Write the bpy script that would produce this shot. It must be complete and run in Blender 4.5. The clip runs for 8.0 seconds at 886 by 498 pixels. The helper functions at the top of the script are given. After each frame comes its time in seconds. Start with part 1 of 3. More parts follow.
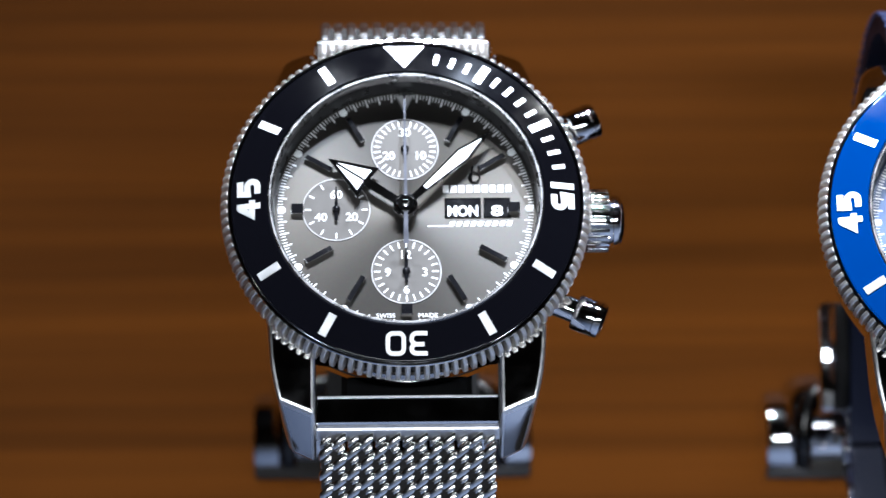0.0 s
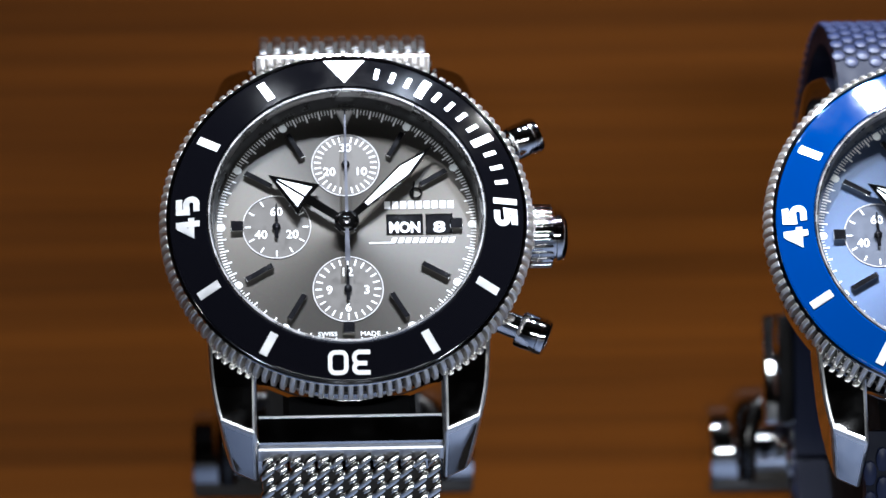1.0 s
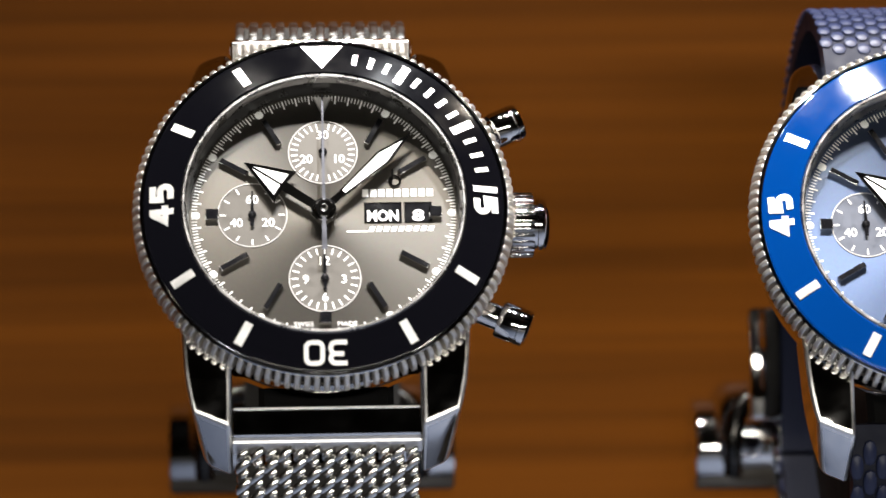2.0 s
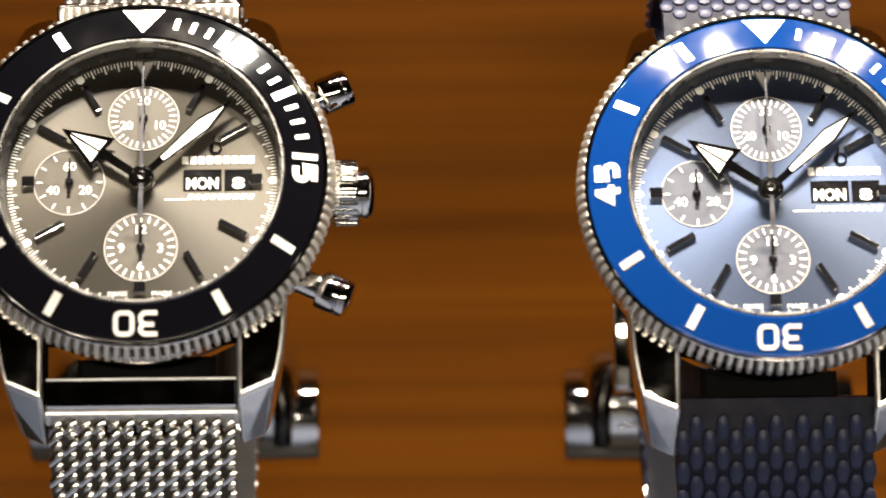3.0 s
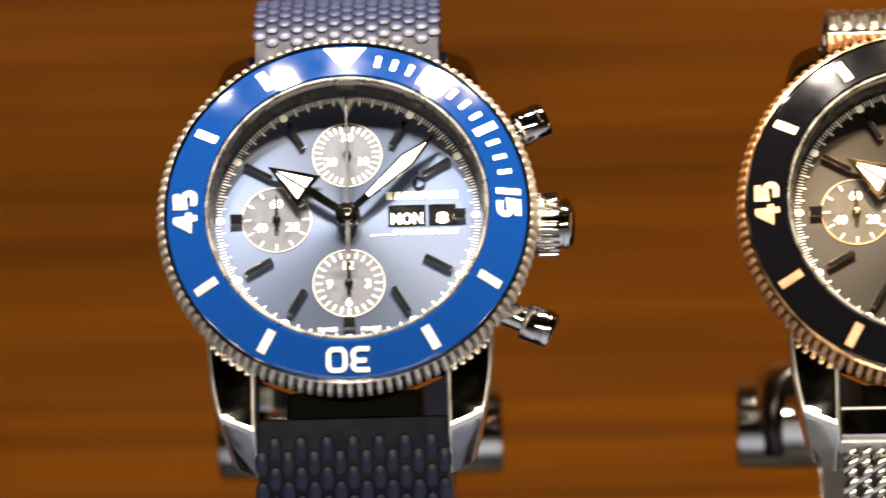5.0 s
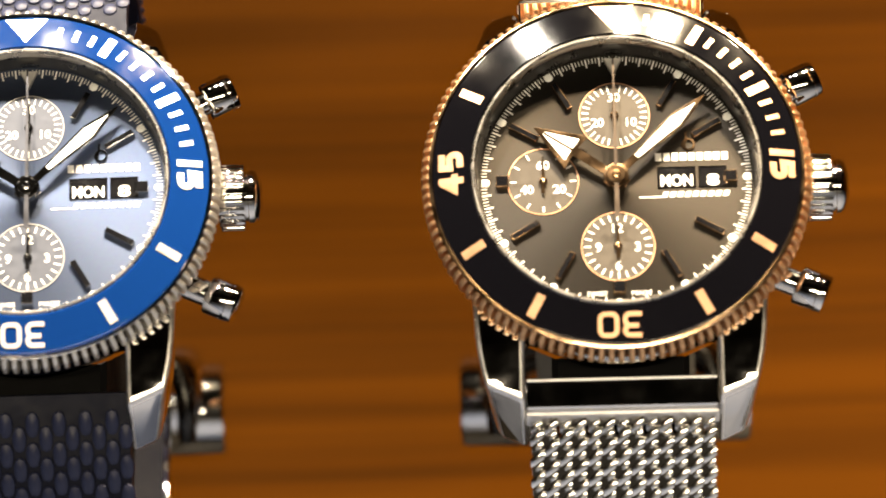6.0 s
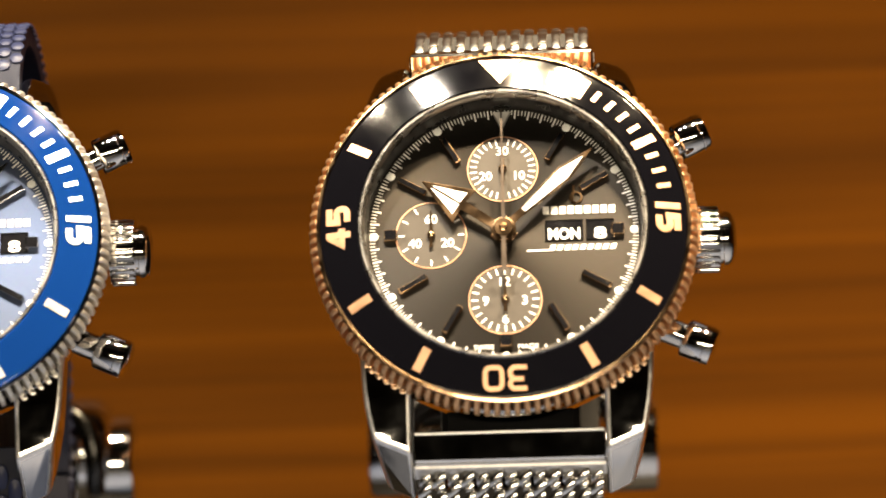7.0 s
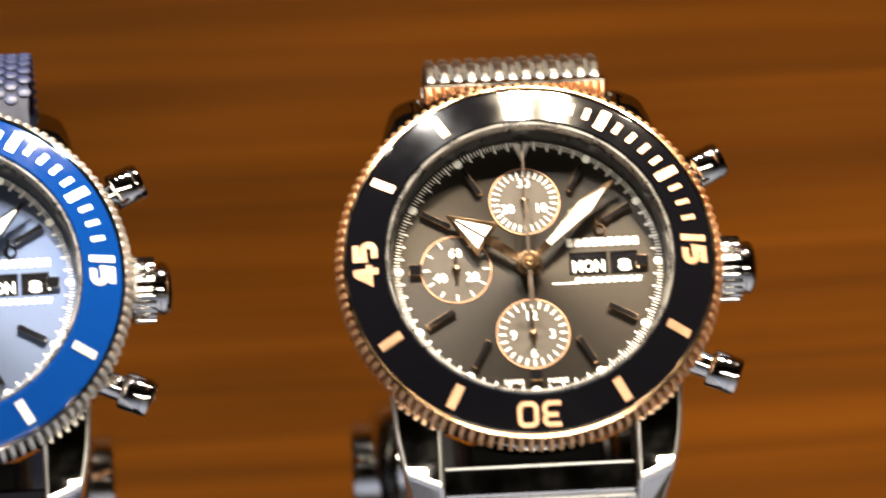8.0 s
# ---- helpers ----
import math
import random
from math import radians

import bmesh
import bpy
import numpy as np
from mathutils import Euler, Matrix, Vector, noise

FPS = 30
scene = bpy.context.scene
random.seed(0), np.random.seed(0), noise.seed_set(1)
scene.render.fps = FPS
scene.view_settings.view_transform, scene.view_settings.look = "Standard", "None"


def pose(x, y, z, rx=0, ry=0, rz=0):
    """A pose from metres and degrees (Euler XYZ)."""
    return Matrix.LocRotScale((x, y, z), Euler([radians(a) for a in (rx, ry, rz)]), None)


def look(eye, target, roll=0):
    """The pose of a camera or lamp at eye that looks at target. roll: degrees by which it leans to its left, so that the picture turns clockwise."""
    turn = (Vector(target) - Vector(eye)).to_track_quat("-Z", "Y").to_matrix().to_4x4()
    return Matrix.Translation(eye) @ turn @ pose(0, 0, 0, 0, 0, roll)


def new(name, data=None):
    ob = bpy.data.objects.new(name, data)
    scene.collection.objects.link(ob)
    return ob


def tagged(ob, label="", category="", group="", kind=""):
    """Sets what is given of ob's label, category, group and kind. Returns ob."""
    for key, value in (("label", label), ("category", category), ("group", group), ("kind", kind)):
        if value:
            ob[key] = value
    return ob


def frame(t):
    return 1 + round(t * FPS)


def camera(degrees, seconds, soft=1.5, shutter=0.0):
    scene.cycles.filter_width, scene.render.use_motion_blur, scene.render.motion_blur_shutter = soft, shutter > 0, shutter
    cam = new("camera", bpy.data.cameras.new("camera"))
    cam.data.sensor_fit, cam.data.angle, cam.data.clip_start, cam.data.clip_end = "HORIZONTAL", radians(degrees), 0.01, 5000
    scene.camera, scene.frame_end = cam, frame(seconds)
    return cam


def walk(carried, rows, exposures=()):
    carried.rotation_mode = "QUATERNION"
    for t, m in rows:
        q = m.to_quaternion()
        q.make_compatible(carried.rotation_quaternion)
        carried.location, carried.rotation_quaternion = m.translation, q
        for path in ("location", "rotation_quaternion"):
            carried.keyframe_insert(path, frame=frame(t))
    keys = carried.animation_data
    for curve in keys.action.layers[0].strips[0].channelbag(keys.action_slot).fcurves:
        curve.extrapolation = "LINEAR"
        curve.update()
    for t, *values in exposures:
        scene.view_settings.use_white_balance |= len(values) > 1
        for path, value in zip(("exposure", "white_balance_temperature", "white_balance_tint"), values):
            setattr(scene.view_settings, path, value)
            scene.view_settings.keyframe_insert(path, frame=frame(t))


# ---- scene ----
# ---- camera and its walk ----
cam = camera(16.0, 8.0, soft=1.5, shutter=0.3)
cam.data.dof.use_dof = True
cam.data.dof.focus_distance = 0.370
cam.data.dof.aperture_fstop = 20.0
PATH = [
    (0.0, pose(-0.00402, -0.37424, 0.13632, 86.570, 0.412, -1.310)),
    (0.5, pose(-0.00761, -0.37148, 0.13762, 86.437, 0.623, -2.571)),
    (1.0, pose(-0.00561, -0.36975, 0.13868, 86.461, 0.735, -2.653)),
    (1.2, pose(-0.00852, -0.36883, 0.13547, 87.126, 0.701, -3.033)),
    (2.3, pose(0.00434, -0.36036, 0.13605, 86.230, 0.517, -2.307)),
    (2.5, pose(0.01450, -0.35898, 0.13750, 85.934, 0.442, -1.593)),
    (3.0, pose(0.02936, -0.35625, 0.13707, 85.761, 0.580, -0.813)),
    (3.5, pose(0.04769, -0.35910, 0.13491, 86.305, 0.746, 0.426)),
    (4.0, pose(0.05866, -0.36365, 0.13221, 86.724, 0.883, -0.439)),
    (4.2, pose(0.06248, -0.36449, 0.13350, 86.356, 0.945, -0.362)),
    (5.3, pose(0.09093, -0.36248, 0.13929, 85.888, 1.641, -0.516)),
    (5.5, pose(0.09915, -0.36095, 0.13508, 85.993, 1.603, -0.493)),
    (6.0, pose(0.10708, -0.35897, 0.13414, 85.905, 1.867, -1.959)),
    (6.5, pose(0.11640, -0.35972, 0.13626, 86.304, 2.101, -1.496)),
    (7.0, pose(0.12091, -0.36031, 0.13540, 86.621, 2.144, -1.800)),
    (7.2, pose(0.11490, -0.35999, 0.13746, 86.271, 1.957, -2.377)),
    (7.5, pose(0.11149, -0.35701, 0.14300, 86.870, 2.436, -1.573)),
    (7.8, pose(0.09467, -0.35537, 0.14556, 86.192, 2.715, -4.676)),
    (8.0, pose(0.08953, -0.35715, 0.15056, 84.838, 2.582, -6.519)),
]

walk(cam, PATH, exposures=[(0.0, -0.15, 5300, 10), (1.2, -0.3, 5450, 10), (2.5, 0.02, 7200, 10), (4.2, 0.13, 7900, 10), (5.5, 0.15, 8350, 10), (6.5, 0.03, 8700, 10), (7.0, -0.03, 8500, 10), (7.5, 0.08, 7550, 10), (8.0, 0.12, 7350, 10)])

# ---- world, lamps ----
world = bpy.data.worlds.new("shop_dim_light")
scene.world = world
world.use_nodes = True
wbg = world.node_tree.nodes["Background"]
wbg.inputs[0].default_value = (0.55, 0.65, 1.0, 1)
wbg.inputs[1].default_value = 0.008


def spot(x, y, z, watts, size, colour):
    lamp = bpy.data.lights.new("display_spot_light", "AREA")
    lamp.shape, lamp.size, lamp.energy, lamp.color = "DISK", size, watts, colour
    ob = new("display_spot_light", lamp)
    lamp.spread = radians(58)
    ob.matrix_world = look((x, y, z), (x, y + 0.03, 0.1))
    return ob


LED_Y, LED_Z = -0.068, 0.420
COOL, MILD, WARM = (0.96, 0.97, 1.0), (1.0, 0.93, 0.84), (1.0, 0.87, 0.70)
for lx, watts, colour in ((-0.060, 0.10, MILD), (0.005, 0.27, MILD), (0.062, 0.36, COOL), (0.150, 0.36, WARM), (0.186, 0.30, WARM), (0.262, 0.60, WARM)):
    spot(lx, LED_Y, LED_Z, watts, 0.016, colour)
# long lamp of the shop, behind the camera
shop = bpy.data.lights.new("shop_strip_light", "AREA")
shop.shape, shop.size, shop.size_y, shop.energy, shop.color = "RECTANGLE", 1.5, 0.13, 21.0, (1.0, 0.94, 0.84)
new("shop_strip_light", shop).matrix_world = look((0.07, -2.0, 0.34), (0.07, 0.0, 0.1))

# ---- materials ----
MM = 0.001


def shader(name, colour, rough=0.5, metal=0.0, spec=0.5, coat=0.0):
    m = bpy.data.materials.new(name)
    m.use_nodes = True
    b = m.node_tree.nodes["Principled BSDF"]
    b.inputs["Base Color"].default_value = (*colour, 1)
    b.inputs["Roughness"].default_value = rough
    b.inputs["Metallic"].default_value = metal
    b.inputs["Specular IOR Level"].default_value = spec
    b.inputs["Coat Weight"].default_value = coat
    b.inputs["Coat Roughness"].default_value = 0.03
    return m


def node(m, kind, **props):
    n = m.node_tree.nodes.new(kind)
    for key, value in props.items():
        setattr(n, key, value)
    return n


def link(m, a, b):
    m.node_tree.links.new(a, b)


def bsdf(m):
    return m.node_tree.nodes["Principled BSDF"]


def worn(m, scale, amount, rough_low, rough_high, bump=0.0):
    """Smudges in the gloss and a fine relief, by noise at two scales."""
    tc = node(m, "ShaderNodeTexCoord")
    big = node(m, "ShaderNodeTexNoise")
    big.inputs["Scale"].default_value = scale
    big.inputs["Detail"].default_value = 6
    link(m, tc.outputs["Object"], big.inputs["Vector"])
    mr = node(m, "ShaderNodeMapRange")
    mr.inputs["From Min"].default_value, mr.inputs["From Max"].default_value = 0.35, 0.7
    mr.inputs["To Min"].default_value, mr.inputs["To Max"].default_value = rough_low, rough_high
    link(m, big.outputs["Fac"], mr.inputs["Value"])
    link(m, mr.outputs["Result"], bsdf(m).inputs["Roughness"])
    if bump:
        fine = node(m, "ShaderNodeTexNoise")
        fine.inputs["Scale"].default_value = scale * 12
        fine.inputs["Detail"].default_value = 3
        link(m, tc.outputs["Object"], fine.inputs["Vector"])
        bp = node(m, "ShaderNodeBump")
        bp.inputs["Strength"].default_value = amount
        bp.inputs["Distance"].default_value = bump
        link(m, fine.outputs["Fac"], bp.inputs["Height"])
        link(m, bp.outputs["Normal"], bsdf(m).inputs["Normal"])
    return m


DARK_HAND = worn(shader("dark_steel_hand", (0.085, 0.087, 0.10), 0.35, 1.0), 500, 0.2, 0.3, 0.42)
PALE_RING = worn(shader("pale_grey_ring", (0.36, 0.35, 0.34), 0.45, 0.5), 700, 0.2, 0.4, 0.55)
# bezel rim steel, darkened in colour for the shade between the teeth
GROOVE_SHADE_STEEL = worn(shader("groove_shade_steel", (0.03, 0.028, 0.027), 0.35, 1.0), 500, 0.2, 0.3, 0.45)
DULL_ROSE = worn(shader("dull_rose_hand", (0.075, 0.06, 0.05), 0.4, 1.0), 500, 0.2, 0.35, 0.5)
# rose rim, its colour likewise darkened to stand for shade between teeth
GROOVE_SHADE_ROSE = worn(shader("groove_shade_rose", (0.07, 0.032, 0.016), 0.35, 1.0), 500, 0.2, 0.3, 0.45)
BEVEL = worn(shader("bevel_steel", (0.92, 0.91, 0.89), 0.34, 1.0), 500, 0.2, 0.28, 0.42)
MESH_STEEL = worn(shader("mesh_steel", (0.90, 0.89, 0.86), 0.2, 1.0), 500, 0.2, 0.15, 0.26)
RING_STEEL = worn(shader("ring_steel", (0.42, 0.41, 0.40), 0.3, 1.0), 500, 0.2, 0.24, 0.36)
STEEL = worn(shader("polished_steel", (0.80, 0.79, 0.78), 0.07, 1.0), 300, 0.1, 0.03, 0.07)
TOOTH_STEEL = worn(shader("tooth_steel", (0.86, 0.83, 0.78), 0.45, 1.0), 900, 0.2, 0.38, 0.55, 0.00002)
ROSE = worn(shader("rose_gold", (0.74, 0.48, 0.29), 0.14, 1.0), 400, 0.1, 0.1, 0.22)
TOOTH_ROSE = worn(shader("tooth_rose_gold", (0.82, 0.50, 0.28), 0.42, 1.0), 900, 0.2, 0.36, 0.52, 0.00002)
BLACK_CERAMIC = worn(shader("black_ceramic", (0.002, 0.002, 0.003), 0.1, 0.0, 0.5), 250, 0.1, 0.05, 0.085)
BLUE_CERAMIC = worn(shader("blue_ceramic", (0.0004, 0.024, 0.126), 0.12, 0.0, 0.5), 250, 0.1, 0.045, 0.085)
SILVER = worn(shader("silver_inlay", (0.68, 0.67, 0.65), 0.4, 0.8), 700, 0.2, 0.35, 0.5)
ROSE_INLAY = worn(shader("rose_inlay", (0.62, 0.35, 0.22), 0.4, 0.85), 700, 0.2, 0.35, 0.5)
WHITE = worn(shader("white_print", (0.82, 0.82, 0.80), 0.5), 800, 0.2, 0.4, 0.6)
LUME = worn(shader("lume_white", (0.80, 0.82, 0.80), 0.55), 900, 0.2, 0.45, 0.65)
BLACK = worn(shader("black_lacquer", (0.004, 0.004, 0.005), 0.2, 0.0, 0.2), 500, 0.2, 0.15, 0.3)
DARK_WALL = worn(shader("dark_rehaut", (0.02, 0.02, 0.022), 0.3, 0.3), 500, 0.2, 0.25, 0.4)
# dark sheet added behind the steel links, painting the shade in their gaps
MESH_GAP_SHADE = worn(shader("mesh_gap_shade", (0.03, 0.028, 0.026), 0.7, 0.0, 0.2), 500, 0.2, 0.7, 0.9)
# same navy rubber, coloured darker to paint the shade between the pads
RUBBER_SHADED = worn(shader("navy_rubber_shaded", (0.005, 0.007, 0.018), 0.5, 0.0, 0.12), 400, 0.25, 0.42, 0.58, 0.00004)
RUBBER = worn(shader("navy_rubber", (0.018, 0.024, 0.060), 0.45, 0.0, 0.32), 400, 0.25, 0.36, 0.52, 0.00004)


def sunburst(name, colour, rough=0.34):
    """Metal brushed from the centre outwards."""
    m = shader(name, colour, rough, 0.9)
    b = bsdf(m)
    b.inputs["Anisotropic"].default_value = 0.62
    tan = node(m, "ShaderNodeTangent", direction_type="RADIAL", axis="Z")
    link(m, tan.outputs["Tangent"], b.inputs["Tangent"])
    tc = node(m, "ShaderNodeTexCoord")
    gr = node(m, "ShaderNodeTexNoise")
    gr.inputs["Scale"].default_value = 2500
    gr.inputs["Detail"].default_value = 4
    link(m, tc.outputs["Object"], gr.inputs["Vector"])
    mix = node(m, "ShaderNodeMix", data_type="RGBA", blend_type="MULTIPLY")
    mix.inputs[0].default_value = 0.25
    mix.inputs[6].default_value = (*colour, 1)
    link(m, gr.outputs["Color"], mix.inputs[7])
    link(m, mix.outputs[2], b.inputs["Base Color"])
    bp = node(m, "ShaderNodeBump")
    bp.inputs["Strength"].default_value = 0.12
    bp.inputs["Distance"].default_value = 0.00002
    link(m, gr.outputs["Fac"], bp.inputs["Height"])
    link(m, bp.outputs["Normal"], b.inputs["Normal"])
    return m


DIAL_GREY = sunburst("grey_sunburst_dial", (0.070, 0.065, 0.057), 0.46)
DIAL_BLUE = sunburst("blue_sunburst_dial", (0.062, 0.084, 0.140), 0.48)
DIAL_BROWN = sunburst("warm_grey_sunburst_dial", (0.027, 0.0238, 0.0208), 0.48)
SUB_GREY = worn(shader("grey_subdial", (0.080, 0.074, 0.066), 0.4, 0.6), 900, 0.2, 0.35, 0.5)
SUB_BLUE = worn(shader("blue_subdial", (0.070, 0.078, 0.100), 0.4, 0.6), 900, 0.2, 0.35, 0.5)
SUB_BROWN = worn(shader("warm_subdial", (0.06, 0.053, 0.046), 0.4, 0.6), 900, 0.2, 0.35, 0.5)


def crystal_material():
    m = bpy.data.materials.new("watch_crystal")
    m.use_nodes = True
    nt = m.node_tree
    nt.nodes.remove(nt.nodes["Principled BSDF"])
    clear = node(m, "ShaderNodeBsdfTransparent")
    gloss = node(m, "ShaderNodeBsdfGlossy")
    gloss.inputs["Roughness"].default_value = 0.02
    fres = node(m, "ShaderNodeFresnel")
    fres.inputs["IOR"].default_value = 1.12
    mix = node(m, "ShaderNodeMixShader")
    link(m, fres.outputs[0], mix.inputs[0])
    link(m, clear.outputs[0], mix.inputs[1])
    link(m, gloss.outputs[0], mix.inputs[2])
    link(m, mix.outputs[0], nt.nodes["Material Output"].inputs["Surface"])
    return m


CRYSTAL = crystal_material()


def wood_material():
    m = shader("walnut_veneer", (0.1, 0.04, 0.005), 0.6, 0.0, 0.06)
    b = bsdf(m)
    tc = node(m, "ShaderNodeTexCoord")
    mp = node(m, "ShaderNodeMapping")
    mp.inputs["Scale"].default_value = (1.8, 40.0, 125.0)
    link(m, tc.outputs["Object"], mp.inputs["Vector"])
    grain = node(m, "ShaderNodeTexNoise")
    grain.inputs["Scale"].default_value = 1.6
    grain.inputs["Detail"].default_value = 7
    grain.inputs["Roughness"].default_value = 0.62
    grain.inputs["Distortion"].default_value = 0.35
    link(m, mp.outputs["Vector"], grain.inputs["Vector"])
    broad = node(m, "ShaderNodeTexNoise")
    broad.inputs["Scale"].default_value = 7
    broad.inputs["Detail"].default_value = 2
    link(m, tc.outputs["Object"], broad.inputs["Vector"])
    add = node(m, "ShaderNodeMath", operation="MULTIPLY_ADD")
    add.inputs[1].default_value = 0.25
    link(m, broad.outputs["Fac"], add.inputs[0])
    link(m, grain.outputs["Fac"], add.inputs[2])
    ramp = node(m, "ShaderNodeValToRGB")
    ramp.color_ramp.elements[0].position, ramp.color_ramp.elements[0].color = 0.36, (0.057, 0.0170, 0.0014, 1)
    ramp.color_ramp.elements[1].position, ramp.color_ramp.elements[1].color = 0.88, (0.188, 0.0555, 0.0034, 1)
    link(m, add.outputs[0], ramp.inputs["Fac"])
    link(m, ramp.outputs["Color"], b.inputs["Base Color"])
    bp = node(m, "ShaderNodeBump")
    bp.inputs["Strength"].default_value = 0.15
    bp.inputs["Distance"].default_value = 0.0003
    link(m, grain.outputs["Fac"], bp.inputs["Height"])
    link(m, bp.outputs["Normal"], b.inputs["Normal"])
    return m


WOOD = wood_material()
# dull grey-blue for the mat that polished steel mirrors from below
BLUE_REFLECTOR = worn(shader("blue_reflector_lining", (0.034, 0.047, 0.080), 0.7), 120, 0.4, 0.6, 0.8, 0.0002)
PLASTER = worn(shader("shop_plaster", (0.14, 0.13, 0.12), 0.8, 0.0, 0.3), 6, 0.2, 0.7, 0.9, 0.002)
DARK_STONE = worn(shader("shop_stone_floor", (0.16, 0.14, 0.12), 0.35), 5, 0.2, 0.3, 0.5, 0.001)
DARK_PAINT = worn(shader("dark_case_paint", (0.005, 0.0045, 0.004), 0.6, 0.0, 0.2), 60, 0.2, 0.5, 0.7, 0.0002)


# ---- mesh helpers (lengths in millimetres) ----
def part(name, bm, material, parent=None, label="", smooth=True):
    me = bpy.data.meshes.new(name)
    bmesh.ops.recalc_face_normals(bm, faces=bm.faces)
    for f in bm.faces:
        f.smooth = smooth
    bm.to_mesh(me)
    bm.free()
    if smooth:
        me.set_sharp_from_angle(angle=radians(32))
    me.materials.append(material)
    ob = new(name, me)
    ob.parent = parent
    if label:
        tagged(ob, label)
    return ob


def again(ob, m, parent):
    """One more object on the mesh of ob."""
    o = new(ob.name.split(".")[0], ob.data)
    o.parent = parent
    o.matrix_local = m
    return o


def empty(name, m, label, category, group=""):
    ob = new(name)
    ob.empty_display_size = 0.01
    ob.matrix_world = m
    return tagged(ob, label, category, group)


def lathe(profile, seg=128, closed=True):
    """A ring or disc round z from (radius, height) pairs."""
    bm = bmesh.new()
    rings = []
    for r, z in profile:
        if r < 1e-6:
            rings.append([bm.verts.new((0, 0, z * MM))])
        else:
            rings.append([bm.verts.new((r * math.cos(2 * math.pi * i / seg) * MM, r * math.sin(2 * math.pi * i / seg) * MM, z * MM)) for i in range(seg)])
    pairs = list(zip(rings, rings[1:]))
    if closed:
        pairs.append((rings[-1], rings[0]))
    for a, b in pairs:
        if len(a) == 1 and len(b) == 1:
            continue
        for i in range(seg):
            j = (i + 1) % seg
            if len(a) == 1:
                bm.faces.new((a[0], b[i], b[j]))
            elif len(b) == 1:
                bm.faces.new((a[i], b[0], a[j]))
            else:
                bm.faces.new((a[i], b[i], b[j], a[j]))
    return bm


def prism(poly, z0, z1, bevel=0.0, bm=None):
    """A flat shape given by its outline, with thickness."""
    bm = bm or bmesh.new()
    low = [bm.verts.new((x * MM, y * MM, z0 * MM)) for x, y in poly]
    high = [bm.verts.new((x * MM, y * MM, z1 * MM)) for x, y in poly]
    bm.faces.new(high)
    bm.faces.new(low[::-1])
    n = len(poly)
    for i in range(n):
        bm.faces.new((low[i], low[(i + 1) % n], high[(i + 1) % n], high[i]))
    if bevel:
        edges = [e for e in bm.edges if e.verts[0] in high and e.verts[1] in high]
        bmesh.ops.bevel(bm, geom=edges, offset=bevel * MM, segments=2, affect="EDGES", profile=0.5)
    return bm


def turned(poly, deg, r=0.0):
    """Moves an outline out by r along y, then turns it clockwise by deg round the centre."""
    c, s = math.cos(radians(deg)), math.sin(radians(deg))
    return [(x * c + (y + r) * s, -x * s + (y + r) * c) for x, y in poly]


def rect(w, h, cx=0.0, cy=0.0):
    return [(cx - w / 2, cy - h / 2), (cx + w / 2, cy - h / 2), (cx + w / 2, cy + h / 2), (cx - w / 2, cy + h / 2)]


def solid(w, d, h, bevel, seg=2):
    """A box with rounded edges, round its own centre."""
    bm = bmesh.new()
    bmesh.ops.create_cube(bm, size=1.0, matrix=Matrix.Diagonal((w * MM, d * MM, h * MM, 1)))
    if bevel:
        bmesh.ops.bevel(bm, geom=list(bm.edges), offset=bevel * MM, segments=seg, affect="EDGES", profile=0.5)
    return bm


def letters(text, height, bold=0.0, thick=0.06, squeeze=1.0):
    """Writing in the built-in font as a mesh, centred, lying in xy."""
    cu = bpy.data.curves.new("writing", "FONT")
    cu.body, cu.size, cu.align_x, cu.align_y = text, height * MM / 0.7, "CENTER", "CENTER"
    cu.offset, cu.extrude, cu.resolution_u = bold * MM, thick * MM, 3
    ob = bpy.data.objects.new("writing", cu)
    scene.collection.objects.link(ob)
    dg = bpy.context.evaluated_depsgraph_get()
    me = bpy.data.meshes.new_from_object(ob.evaluated_get(dg))
    bm = bmesh.new()
    bm.from_mesh(me)
    xs = [v.co.x for v in bm.verts]
    ys = [v.co.y for v in bm.verts]
    mid = Vector(((min(xs) + max(xs)) / 2, (min(ys) + max(ys)) / 2, 0))
    k = height * MM / (max(ys) - min(ys))
    for v in bm.verts:
        v.co = Vector(((v.co.x - mid.x) * k * squeeze, (v.co.y - mid.y) * k, v.co.z))
    bpy.data.objects.remove(ob)
    bpy.data.meshes.remove(me)
    bpy.data.curves.remove(cu)
    return bm


def stroke_strip(bm, pts, width, z0, z1, closed=False):
    """A bent strip of even width along a line of points, with mitred corners."""
    pts = [Vector(p) for p in pts]
    n = len(pts)
    rings = []
    for i, p in enumerate(pts):
        a = pts[i - 1] if closed or i else p
        b = pts[(i + 1) % n] if closed or i < n - 1 else p
        d0 = (p - a).normalized() if (p - a).length > 0 else (b - p).normalized()
        d1 = (b - p).normalized() if (b - p).length > 0 else d0
        n0, n1 = Vector((-d0.y, d0.x)), Vector((-d1.y, d1.x))
        mid = (n0 + n1).normalized()
        off = mid * (width / 2 / max(0.5, mid.dot(n0)))
        rings.append([bm.verts.new((q.x * MM, q.y * MM, z * MM)) for q, z in ((p + off, z0), (p - off, z0), (p - off, z1), (p + off, z1))])
    pairs = list(zip(rings, rings[1:])) + ([(rings[-1], rings[0])] if closed else [])
    for a, b in pairs:
        for k in range(4):
            bm.faces.new((a[k], a[(k + 1) % 4], b[(k + 1) % 4], b[k]))
    if not closed:
        bm.faces.new(rings[0])
        bm.faces.new(rings[-1][::-1])


